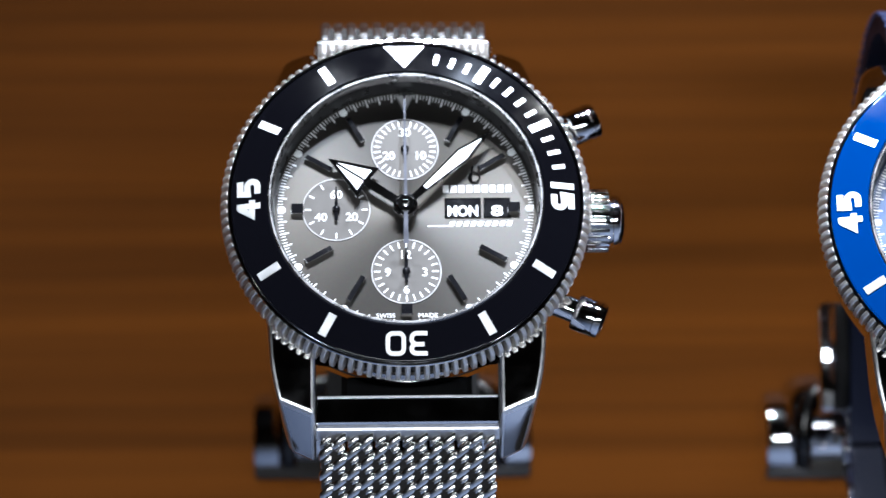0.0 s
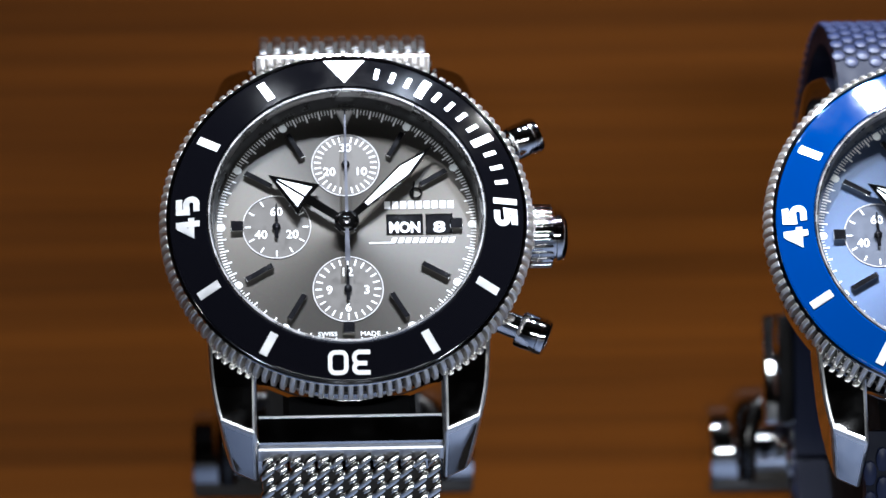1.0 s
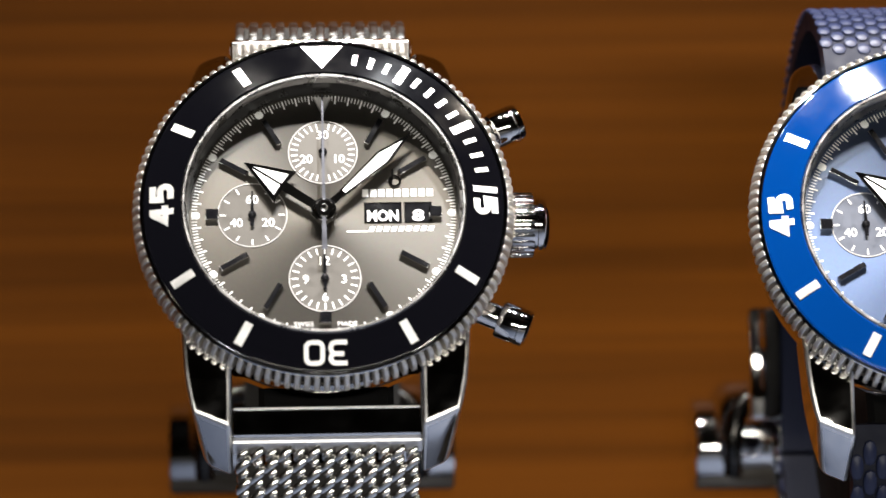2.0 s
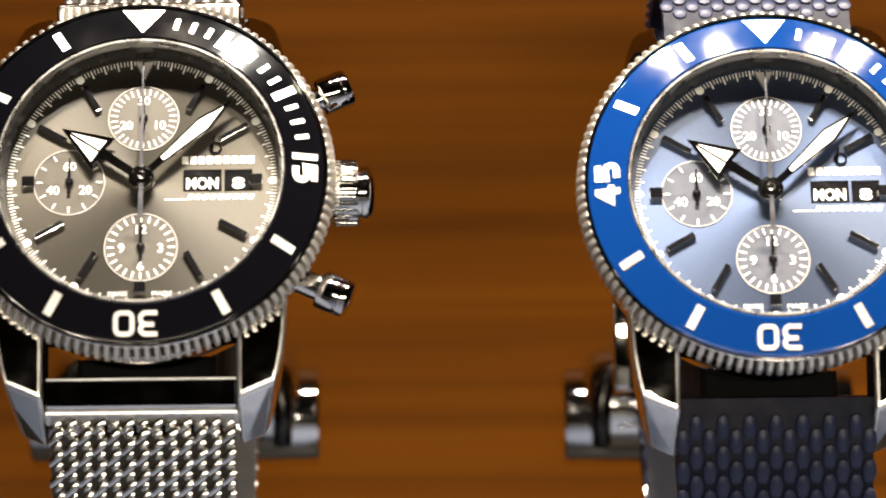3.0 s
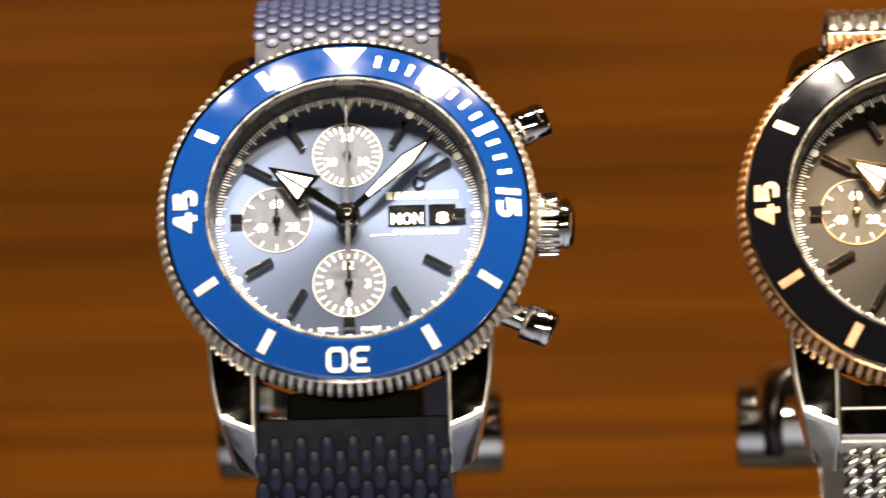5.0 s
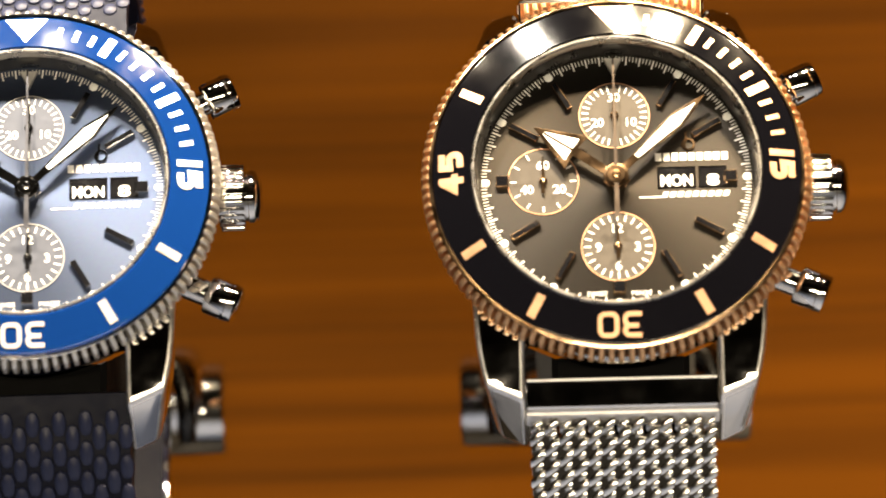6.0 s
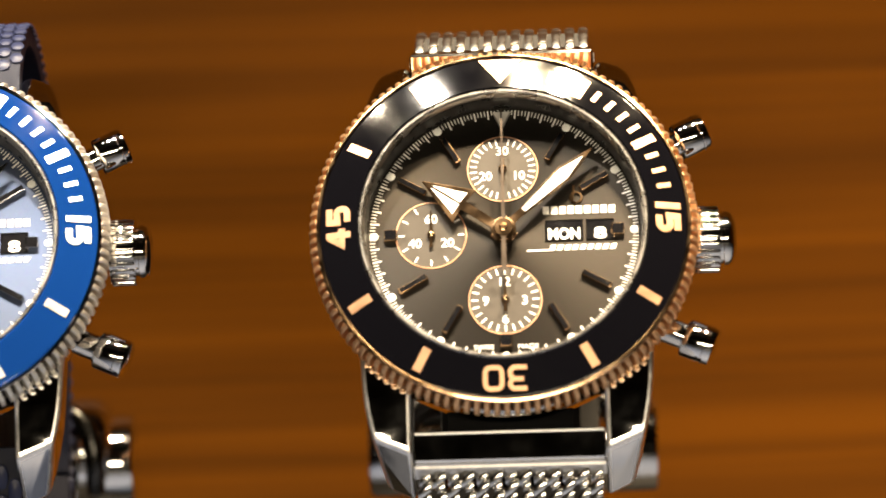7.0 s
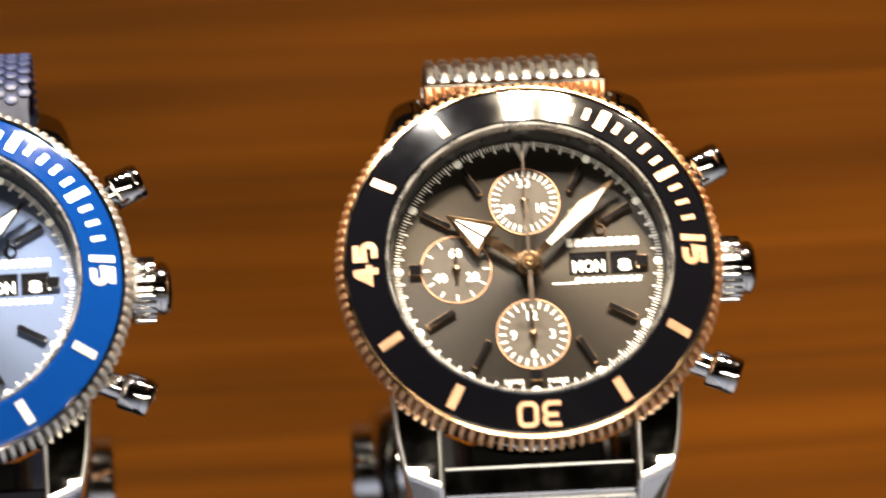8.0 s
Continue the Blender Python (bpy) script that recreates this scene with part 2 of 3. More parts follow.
def arc(cx, cy, rx, ry, a0, a1, n=8):
    return [(cx + rx * math.cos(radians(a0 + (a1 - a0) * k / n)), cy + ry * math.sin(radians(a0 + (a1 - a0) * k / n))) for k in range(n + 1)]


def numeral(text, height, w):
    """Bold rounded figures of a diving bezel, centred, lying in xy."""
    h, r = height - w, w / 2
    wd = 2.35 - w
    glyphs = {
        "0": (2.35, [(arc(wd - 0.55, h - 0.6, 0.55, 0.6, 0, 90, 5) + arc(0.55, h - 0.6, 0.55, 0.6, 90, 180, 5) + arc(0.55, 0.6, 0.55, 0.6, 180, 270, 5) + arc(wd - 0.55, 0.6, 0.55, 0.6, 270, 360, 5), True)]),
        "1": (w + 0.12, [([(0.06, -r), (0.06, h + r)], False)]),
        "3": (2.35, [([(0.0, h)] + arc(wd - 0.52, h - 0.52, 0.52, 0.52, 90, -90, 8) + [(0.35, h - 1.04)], False), (arc(wd - 0.56, (h - 1.04) / 2, 0.56, (h - 1.04) / 2, 80, -90, 8) + [(0.0, 0.0)], False)]),
        "4": (2.35, [([(wd + r, 0.62), (0.0, 0.62), (wd - 0.62, h + 0.05)], False), ([(wd - 0.42, -r), (wd - 0.42, h + r)], False)]),
        "5": (2.35, [([(wd + 0.1, h), (0.08, h), (0.0, h * 0.56)] + arc(wd - 0.62, h * 0.30, 0.62, h * 0.30, 88, -90, 9) + [(0.0, 0.0)], False)]),
    }
    gap = 0.42
    total = sum(glyphs[c][0] for c in text) + gap * (len(text) - 1)
    x = -total / 2
    bm = bmesh.new()
    for c in text:
        wide, lines = glyphs[c]
        for k, (pts, closed) in enumerate(lines):
            stroke_strip(bm, [(px + x + r, py - h / 2) for px, py in pts], w, -0.05, 0.05 + 0.012 * k, closed)
        x += wide + gap
    return bm


def moved(bm, m):
    bmesh.ops.transform(bm, matrix=m, verts=bm.verts)
    return bm


def shift(x, y, z, rx=0, ry=0, rz=0):
    return pose(x * MM, y * MM, z * MM, rx, ry, rz)


def smooth_path(points, step):
    """A curve through the points (Catmull-Rom), at even steps: place and tangent."""
    pts = [Vector(p) for p in points]
    fine = []
    for i in range(len(pts) - 1):
        p0, p1, p2, p3 = pts[max(i - 1, 0)], pts[i], pts[i + 1], pts[min(i + 2, len(pts) - 1)]
        for k in range(40):
            t = k / 40
            fine.append(0.5 * (2 * p1 + (p2 - p0) * t + (2 * p0 - 5 * p1 + 4 * p2 - p3) * t * t + (3 * p1 - p0 - 3 * p2 + p3) * t ** 3))
    fine.append(pts[-1])
    out, left = [(fine[0], (fine[1] - fine[0]).normalized())], step
    for a, b in zip(fine, fine[1:]):
        d = (b - a).length
        while d >= left and d > 0:
            a = a + (b - a) * (left / d)
            out.append((a.copy(), (b - a).normalized() if (b - a).length > 1e-9 else out[-1][1]))
            d, left = (b - a).length, step
        left -= d
    return out


def band(path, width, thick, bm=None):
    """A strap of rectangular section along a path in the yz plane."""
    bm = bm or bmesh.new()
    prev = None
    for (p, t) in path:
        n = Vector((t[1], -t[0]))
        ring = []
        for sx, sn in ((-1, -0.5), (1, -0.5), (1, 0.5), (-1, 0.5)):
            q = p + n * (sn * thick)
            ring.append(bm.verts.new((sx * width / 2 * MM, q[0] * MM, q[1] * MM)))
        if prev:
            for i in range(4):
                bm.faces.new((prev[i], prev[(i + 1) % 4], ring[(i + 1) % 4], ring[i]))
        else:
            bm.faces.new(ring)
        prev = ring
    bm.faces.new(prev[::-1])
    return bm


# ---- the place: wooden back panel, dark case round it, added reflector mat ----
ALPHA = 27.0


def slab(name, centre, size, material, label, category, bevel=0.002):
    bm = bmesh.new()
    bmesh.ops.create_cube(bm, size=1.0, matrix=Matrix.Diagonal((*size, 1)))
    bmesh.ops.bevel(bm, geom=list(bm.edges), offset=bevel, segments=2, affect="EDGES")
    ob = part(name, bm, material)
    ob.location = centre
    return tagged(ob, label, category, kind="structure")


BACK = 0.100
slab("wall_back", (0.07, BACK + 0.010, 0.22), (1.3, 0.020, 0.46), WOOD, "warm brown veneered back panel with horizontal grain", "wall")
slab("floor", (0.07, -0.19, -0.011), (1.3, 0.58, 0.022), DARK_PAINT, "dark floor of the display case", "floor")
# out-of-view mat, added so that the lugs reflect a bluish tone
slab("reflector_mat", (0.07, -0.18, 0.004), (1.2, 0.42, 0.008), BLUE_REFLECTOR, "unseen grey-blue mat on the dark floor, added to tint reflections", "mat")
slab("ceiling", (0.07, -0.09, 0.435), (1.3, 0.38, 0.014), DARK_PAINT, "dark top of the display case", "ceiling")
slab("wall_left", (-0.59, -0.09, 0.21), (0.02, 0.38, 0.42), WOOD, "brown wooden side of the display case", "wall")
slab("wall_right", (0.73, -0.09, 0.21), (0.02, 0.38, 0.42), WOOD, "brown wooden side of the display case", "wall")


# plain shop round the display case
slab("wall_shop_north", (0.07, 0.66, 0.5), (7.0, 0.10, 3.0), PLASTER, "plain grey plaster wall behind the display case", "wall")
slab("wall_shop_south", (0.07, -4.45, 0.5), (7.0, 0.10, 3.0), PLASTER, "plain grey plaster wall of the shop", "wall")
slab("wall_shop_west", (-3.38, -1.9, 0.5), (0.10, 5.0, 3.0), PLASTER, "plain grey plaster wall of the shop", "wall")
slab("wall_shop_east", (3.52, -1.9, 0.5), (0.10, 5.0, 3.0), PLASTER, "plain grey plaster wall of the shop", "wall")
slab("ceiling_shop", (0.07, -1.9, 2.04), (7.0, 5.2, 0.08), PLASTER, "plain grey shop ceiling", "ceiling")
slab("floor_shop", (0.07, -1.9, -1.04), (7.0, 5.2, 0.08), DARK_STONE, "dark stone shop floor", "floor")
slab("display_counter", (0.07, -0.10, -0.512), (1.36, 0.72, 0.976), DARK_PAINT, "dark painted counter under the display case", "counter", 0.006)


# ---- watches ----
LOOP_BOTTOM = [(-25.6, -10.2), (-29.5, -12.0), (-36.0, -16.5), (-43.0, -24.0), (-46.0, -33.0), (-43.0, -43.0), (-35.0, -52.5), (-22.0, -60.5), (-8.0, -63.5)]
LOOP_TOP_MESH = [(23.6, -9.3), (26.5, -10.2), (29.3, -13.6), (31.1, -19.0), (30.6, -27.0), (28.0, -37.0), (21.0, -48.0), (10.0, -57.5), (-2.0, -62.5), (-8.0, -63.5)]
LOOP_TOP_RUBBER = [(23.0, -8.0), (27.0, -9.4), (31.0, -13.0), (33.8, -18.5), (34.6, -27.0), (31.5, -38.0), (23.5, -49.0), (11.0, -58.5), (-2.0, -63.0), (-8.0, -63.5)]


def build_lug(w, sx, sy):
    """One lug: a tapering horn, cut off by a slanting facet, with bright bevels along its edges."""
    bm = bmesh.new()
    # sections from the case to the tip: along the band, outer side, top, underside
    secs = [(12.0, 16.7, -4.05, -10.5), (15.0, 16.5, -4.1, -11.0), (18.0, 16.3, -4.3, -11.6), (20.0, 16.05, -4.75, -12.2), (22.0, 15.65, -5.25, -12.9), (24.0, 15.15, -5.7, -13.6), (26.0, 14.5, -6.15, -14.2), (28.2, 13.6, -6.65, -14.9)]
    drop, short = 0.0, 0.0
    if sy > 0:
        drop, short = 1.7, 1.5
        secs = [(12.0 + (v - 12.0) * 0.91, xo - 0.045 * (v - 12.0), zt - 0.4 - 0.10 * max(0.0, v - 15.0) ** 1.35, zb) for v, xo, zt, zb in secs]
    prev = None
    for v, xo, zt, zb in secs:
        ring = [bm.verts.new((x * MM, v * MM, z * MM)) for x, z in ((10.9, zb), (xo - 0.3, zb), (xo, zt), (10.9, zt))]
        if prev:
            for i in range(4):
                bm.faces.new((prev[i], prev[(i + 1) % 4], ring[(i + 1) % 4], ring[i]))
        else:
            bm.faces.new(ring)
        prev = ring
    bm.faces.new(prev[::-1])
    p0, p1, p2 = Vector((10.9, 25.5 - short, -6.7 - drop)), Vector((15.4, 23.6 - short, -6.15 - drop)), Vector((11.0, 27.7 - short, -13.8 - drop))
    nrm = (p1 - p0).cross(p2 - p0).normalized()
    if nrm.y < 0:
        nrm = -nrm
    cut = bmesh.ops.bisect_plane(bm, geom=bm.verts[:] + bm.edges[:] + bm.faces[:], plane_co=p0 * MM, plane_no=nrm, clear_outer=True)
    bmesh.ops.holes_fill(bm, edges=[e for e in bm.edges if e.is_boundary])
    bmesh.ops.recalc_face_normals(bm, faces=bm.faces)
    sharp = [e for e in bm.edges if len(e.link_faces) == 2 and e.calc_face_angle() > radians(22)]
    if sy < 0:
        bmesh.ops.bevel(bm, geom=sharp, offset=0.5 * MM, segments=3, affect="EDGES", profile=0.5, material=1)
    else:
        bmesh.ops.bevel(bm, geom=sharp, offset=1.2 * MM, segments=4, affect="EDGES", profile=0.5)
    for v in bm.verts:
        v.co = Vector((v.co.x * sx, v.co.y * sy, v.co.z))
    lug = part("lug", bm, STEEL, w, "polished lug with bright bevelled edges")
    lug.data.materials.append(BEVEL)
    lug.data.set_sharp_from_angle(angle=radians(14 if sy < 0 else 32))


def build_watch(place, label, style):
    m_teeth, m_trim, m_ring, m_dial, m_sub, m_bezel_print = style["teeth"], style["trim"], style["ring"], style["dial"], style["sub"], style["bezel_print"]
    w = empty("wristwatch", place, label, "watch", "watches on display")

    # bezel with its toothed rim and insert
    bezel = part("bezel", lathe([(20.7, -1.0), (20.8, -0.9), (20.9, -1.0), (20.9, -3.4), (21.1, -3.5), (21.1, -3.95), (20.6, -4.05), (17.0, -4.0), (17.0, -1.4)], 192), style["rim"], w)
    part("bezel_edge", lathe([(20.8, -0.9), (20.82, -0.48), (20.95, -0.40), (21.2, -0.48), (21.28, -0.72), (21.15, -0.95)], 192), style["edge"], bezel, "thin polished edge")
    tooth_bm = bmesh.new()
    prof = [(20.9, -0.62), (21.3, -0.66), (21.8, -1.05), (22.08, -1.7), (22.1, -3.0), (21.9, -3.6), (20.9, -3.7)]
    for side in (-1, 1):
        for r, z in prof:
            hw = 0.34 if r < 21.0 else 0.28
            tooth_bm.verts.new((r * MM, side * hw * MM, z * MM))
    tooth_bm.verts.ensure_lookup_table()
    n = len(prof)
    for i in range(n - 1):
        tooth_bm.faces.new((tooth_bm.verts[i], tooth_bm.verts[i + 1], tooth_bm.verts[n + i + 1], tooth_bm.verts[n + i]))
    tooth_bm.faces.new([tooth_bm.verts[i] for i in range(n)])
    tooth_bm.faces.new([tooth_bm.verts[n + i] for i in range(n)][::-1])
    bmesh.ops.bevel(tooth_bm, geom=[e for e in tooth_bm.edges if len(e.link_faces) == 2 and any(len(f.verts) > 4 for f in e.link_faces)], offset=0.1 * MM, segments=1, affect="EDGES")
    tooth = part("tooth", tooth_bm, m_teeth, bezel)
    for i in range(1, 120):
        again(tooth, pose(0, 0, 0, 0, 0, 3.0 * i), bezel)
    insert_prof = [(16.45, 0.44), (16.6, 0.525), (16.66, 0.51), (18.7, 0.0), (20.56, -0.465), (20.64, -0.487), (20.8, -0.62), (20.8, -1.3), (16.45, -1.3)]
    part("bezel_insert", lathe(insert_prof, 192), m_ring, bezel, style["ring_label"])

    def ring_z(r):
        for (r0, z0), (r1, z1) in zip(insert_prof, insert_prof[1:7]):
            if r0 <= r <= r1:
                return z0 + (z1 - z0) * (r - r0) / (r1 - r0)
        return 0.0

    def laid(bm, lift=0.05):
        for v in bm.verts:
            r = math.hypot(v.co.x, v.co.y) / MM
            v.co.z += (ring_z(r) + lift) * MM
        return bm

    def bars(minute, wd, hh, material):
        bm = bmesh.new()
        # outline cut in steps so that it follows the slope
        for k in range(4):
            prism(turned(rect(wd, hh / 4, 0, 18.7 - hh / 2 + hh / 4 * (k + 0.5)), minute * 6), -0.04, 0.04, bm=bm)
        bmesh.ops.remove_doubles(bm, verts=bm.verts, dist=1e-6)
        part("minute_marker", laid(bm), material, bezel, smooth=False)

    for minute in (5, 10, 20, 25, 35, 40, 50, 55):
        bars(minute, 1.0, 2.75, m_bezel_print)
    for minute in (2, 3, 4, 6, 7, 8, 9, 11, 12, 13):
        bars(minute, 0.54, 1.55, m_bezel_print)
    tri = bmesh.new()
    for k in range(8):
        y0, y1 = 17.1 + 3.3 * k / 8, 17.1 + 3.3 * (k + 1) / 8
        x0, x1 = 2.45 * k / 8 + 0.03, 2.45 * (k + 1) / 8 + 0.03
        prism([(-x0, y0), (x0, y0), (x1, y1), (-x1, y1)], -0.04, 0.04, bm=tri)
    part("zero_triangle", laid(tri), m_bezel_print, bezel, smooth=False)
    for text, minute, stroke in (("15", 15, 0.74), ("30", 30, 0.50), ("45", 45, 0.74)):
        bm = numeral(text, 2.8, stroke)
        moved(bm, shift(0, 18.65, 0))
        moved(bm, pose(0, 0, 0, 0, 0, -6 * minute))
        part("bezel_numeral", laid(bm), m_bezel_print, bezel, smooth=False)

    # inner chrome ring, dark flange and crystal
    part("crystal_ring", lathe([(16.42, 0.40), (16.25, 0.56), (16.05, 0.56), (15.88, 0.36), (15.72, -0.6), (16.42, -0.6)], 160), RING_STEEL, w, "satin steel ring round the crystal")
    part("flange", lathe([(15.75, -0.6), (15.6, -3.2), (15.6, -3.6), (16.4, -3.6), (16.4, -0.6)], 128), DARK_WALL, w)
    glass = part("crystal", lathe([(0, 0.86), (5, 0.82), (10, 0.72), (15.9, 0.5), (15.9, 0.2), (0, 0.45)], 96, False), CRYSTAL, w, "clear domed crystal")
    glass.visible_shadow = False

    # dial
    Z = -3.3
    dial = part("dial", lathe([(0, Z), (16.0, Z), (16.0, Z - 0.5), (0, Z - 0.5)], 128, False), m_dial, w, style["dial_label"])
    track = bmesh.new()
    for i in range(240):
        if i % 20 == 0:
            continue
        long = 1.05 if i % 4 == 0 else 0.62
        wd = 0.16 if i % 4 == 0 else 0.09
        prism(turned(rect(wd, long, 0, 15.35 - long / 2), i * 1.5), Z + 0.01, Z + 0.05, bm=track)
    part("minute_track", track, WHITE, dial, "fine white minute track", smooth=False)
    for h in range(1, 12):
        if h in (3, 6, 9):
            r0, ln, wd = 12.95, 1.45, 1.35
        else:
            r0, ln, wd = 12.0, 3.6, 0.70
        if h == 6:
            r0 = 13.1
        bm = prism(turned(rect(wd, ln), h * 30, r0), Z, Z + 0.55, 0.08)
        idx = part("hour_index", bm, m_trim, dial, smooth=False)
        part("index_inlay", prism(turned(rect(wd - 0.17, ln - 0.2), h * 30, r0), Z + 0.5, Z + 0.58), BLACK, dial, smooth=False)
    for h in range(1, 12):
        x, y = turned([(0, 0)], h * 30, 14.85)[0]
        part("lume_dot", moved(lathe([(0, 0.14), (0.3, 0.12), (0.5, 0.0)], 16, False), shift(x, y, Z + 0.01)), LUME, dial)
    part("twelve_triangle", prism([(-1.05, 15.0), (1.05, 15.0), (0, 12.7)], Z, Z + 0.4, 0.1), SILVER, dial, smooth=False)

    # subdials
    for cx, cy, r, marks, texts in ((0, 7.95, 4.05, 30, (("30", 0, 2.25), ("10", 1.95, -0.85), ("20", -1.95, -0.85))),
                                    (-8.3, 0, 4.05, 12, (("60", 0, 2.0), ("20", 1.85, -0.95), ("40", -1.85, -0.95))),
                                    (0, -8.1, 4.15, 24, (("12", 0, 2.2), ("3", 2.2, -0.1), ("6", 0, -2.3), ("9", -2.2, -0.1)))):
        sub = part("subdial", moved(lathe([(0, 0.015), (r - 0.12, 0.015), (r - 0.12, -0.1), (0, -0.1)], 64, False), shift(cx, cy, Z)), m_sub, dial)
        part("subdial_ring", moved(lathe([(r - 0.10, 0.0), (r - 0.09, 0.09), (r + 0.02, 0.09), (r + 0.03, 0.0)], 64), shift(cx, cy, Z)), style["sub_ring"], dial)
        tk = bmesh.new()
        for i in range(marks):
            if cx < 0 and i == 0:
                continue
            ln = 0.78 if marks > 12 else 0.7
            prism([(x + cx, y + cy) for x, y in turned(rect(0.17, ln), i * 360 / marks, r - 0.3 - ln / 2)], Z + 0.03, Z + 0.06, bm=tk)
        part("subdial_ticks", tk, WHITE, dial, smooth=False)
        for text, tx, ty in texts:
            part("subdial_numeral", moved(letters(text, 1.1, 0.02, 0.02), shift(cx + tx, cy + ty, Z + 0.05)), WHITE, dial, smooth=False)
        pin = part("subdial_hand", prism([(cx + a, cy + b) for a, b in ((-0.2, -1.5), (0.2, -1.5), (0.2, 0), (0.07, 2.9), (-0.07, 2.9), (-0.2, 0))], Z + 0.3, Z + 0.4), style["small_hand"], w, smooth=False)
        part("hub", moved(lathe([(0, 0.62), (0.18, 0.6), (0.45, 0.42), (0.5, 0.1)], 20, False), shift(cx, cy, Z)), style["small_hand"], w)

    # day and date windows, prints
    for cx, wd, text in ((6.85, 4.15, "MON"), (10.95, 3.0, "8")):
        win = part("calendar_window", prism(rect(wd, 2.4, cx, 0.1), Z + 0.005, Z + 0.03), BLACK, dial, smooth=False)
        fr = bmesh.new()
        for q in (rect(wd + 0.2, 0.1, cx, 1.35), rect(wd + 0.2, 0.1, cx, -1.15), rect(0.1, 2.4, cx - wd / 2 - 0.05, 0.1), rect(0.1, 2.4, cx + wd / 2 + 0.05, 0.1)):
            prism(q, Z, Z + 0.1, bm=fr)
        part("window_frame", fr, STEEL, dial, smooth=False)
        part("calendar_text", moved(letters(text, 1.45, 0.07, 0.02, 0.84 if len(text) > 1 else 1.5), shift(cx, -0.30, Z + 0.06)), WHITE, dial, smooth=False)
    bars_bm = bmesh.new()
    for k in range(9):
        prism(rect(0.70, 0.95, 4.85 + 0.94 * k, 2.62), Z + 0.01, Z + 0.05, bm=bars_bm)
    part("name_bar", bars_bm, WHITE, dial, "row of small white bars", smooth=False)
    script = bmesh.new()
    prism(rect(3.0, 0.16, 4.1, -2.25), Z + 0.01, Z + 0.05, bm=script)
    for k in range(9):
        prism([(5.1 + 0.86 * k, -2.3), (5.7 + 0.86 * k, -2.3), (5.95 + 0.86 * k, -1.65), (5.35 + 0.86 * k, -1.65)], Z + 0.01, Z + 0.05, bm=script)
    part("script_bar", script, WHITE, dial, "slanted white bars on a thin line", smooth=False)
    emblem = lathe([(0.52, 0), (0.55, 0.2), (0.75, 0.2), (0.8, 0)], 24)
    part("emblem", moved(emblem, shift(8.3, 4.1, Z)), m_trim, dial, "small applied metal oval")
    part("emblem_stem", prism([(7.75, 3.7), (8.0, 3.7), (8.25, 5.6), (8.0, 5.6)], Z, Z + 0.2), m_trim, dial, smooth=False)
    for text, cx in (("SWISS", -2.5), ("MADE", 2.5)):
        part("small_print", moved(letters(text, 0.52, 0.0, 0.01, 1.15), shift(cx, -13.75, Z + 0.04)), WHITE, dial, smooth=False)

    # hands
    H = -2.35
    a_hour, a_min = -55.7, 47.0
    hour = part("hour_hand", prism(turned([(-0.5, -1.6), (0.5, -1.6), (0.5, 5.6), (2.45, 5.3), (0.06, 11.1), (-0.06, 11.1), (-2.45, 5.3), (-0.5, 5.6)], a_hour), H, H + 0.22, 0.08), style["hand"], w, "broad arrow hour hand", smooth=False)
    part("hour_lume", prism(turned([(0.14, 6.0), (1.55, 5.95), (0.14, 9.9)], a_hour), H + 0.2, H + 0.25), LUME, hour, smooth=False)
    part("hour_lume", prism(turned([(-0.14, 6.0), (-1.55, 5.95), (-0.14, 9.9)], a_hour), H + 0.2, H + 0.25), LUME, hour, smooth=False)
    mh = part("minute_hand", prism(turned([(-0.5, -1.6), (0.5, -1.6), (0.42, 2.5), (1.0, 9.6), (0.07, 14.1), (-0.07, 14.1), (-1.0, 9.6), (-0.42, 2.5)], a_min), H + 0.4, H + 0.6, 0.08), style["hand"], w, "sword-shaped minute hand", smooth=False)
    part("minute_lume", prism(turned([(-0.26, 3.2), (0.26, 3.2), (0.72, 9.5), (0, 12.7), (-0.72, 9.5)], a_min), H + 0.58, H + 0.63), LUME, mh, smooth=False)
    sec = part("seconds_hand", prism([(-0.32, -5.2), (0.32, -5.2), (0.2, 0), (0.1, 14.6), (-0.1, 14.6), (-0.2, 0)], H + 0.8, H + 0.9), style["seconds"], w, "thin central seconds hand", smooth=False)
    part("pinion", lathe([(0, H + 1.3), (0.3, H + 1.26), (0.42, H + 1.1), (0.5, H + 0.98), (1.0, H + 0.98), (1.12, H + 0.9), (1.14, H + 0.72), (1.4, H + 0.68), (1.48, H + 0.5), (1.48, H - 0.3), (0.6, H - 0.9)], 32, False), style["trim_hub"], w)

    # case, lugs, crown, pushers
    part("case", lathe([(19.6, -4.0), (20.5, -4.5), (21.0, -6.0), (20.95, -8.2), (20.2, -9.9), (18.0, -11.6), (16.0, -12.6), (0, -12.8)], 128, False), STEEL, w, "polished round steel case")
    for sx in (-1, 1):
        for sy in (-1, 1):
            build_lug(w, sx, sy)
    crown_prof = [(0, 5.25), (1.5, 5.2), (2.5, 4.95), (3.0, 4.6), (3.2, 4.2), (3.2, 3.75), (3.0, 3.62), (3.0, 3.4), (3.45, 3.3), (3.55, 3.1), (3.55, 0.7), (3.4, 0.3), (0, 0.3)]
    crown = part("crown", moved(lathe(crown_prof, 48, False), shift(21.3, 0, -7.2, 0, 90, 0)), STEEL, w, "fluted steel crown with a domed cap")
    rib_bm = moved(solid(2.85, 0.62, 0.56, 0.24, 2), shift(23.15, 0, -7.2 + 3.62))
    rib = part("crown_rib", rib_bm, STEEL, crown)
    for k in range(1, 24):
        turn = shift(0, 0, -7.2) @ pose(0, 0, 0, 15 * k, 0, 0) @ shift(0, 0, 7.2)
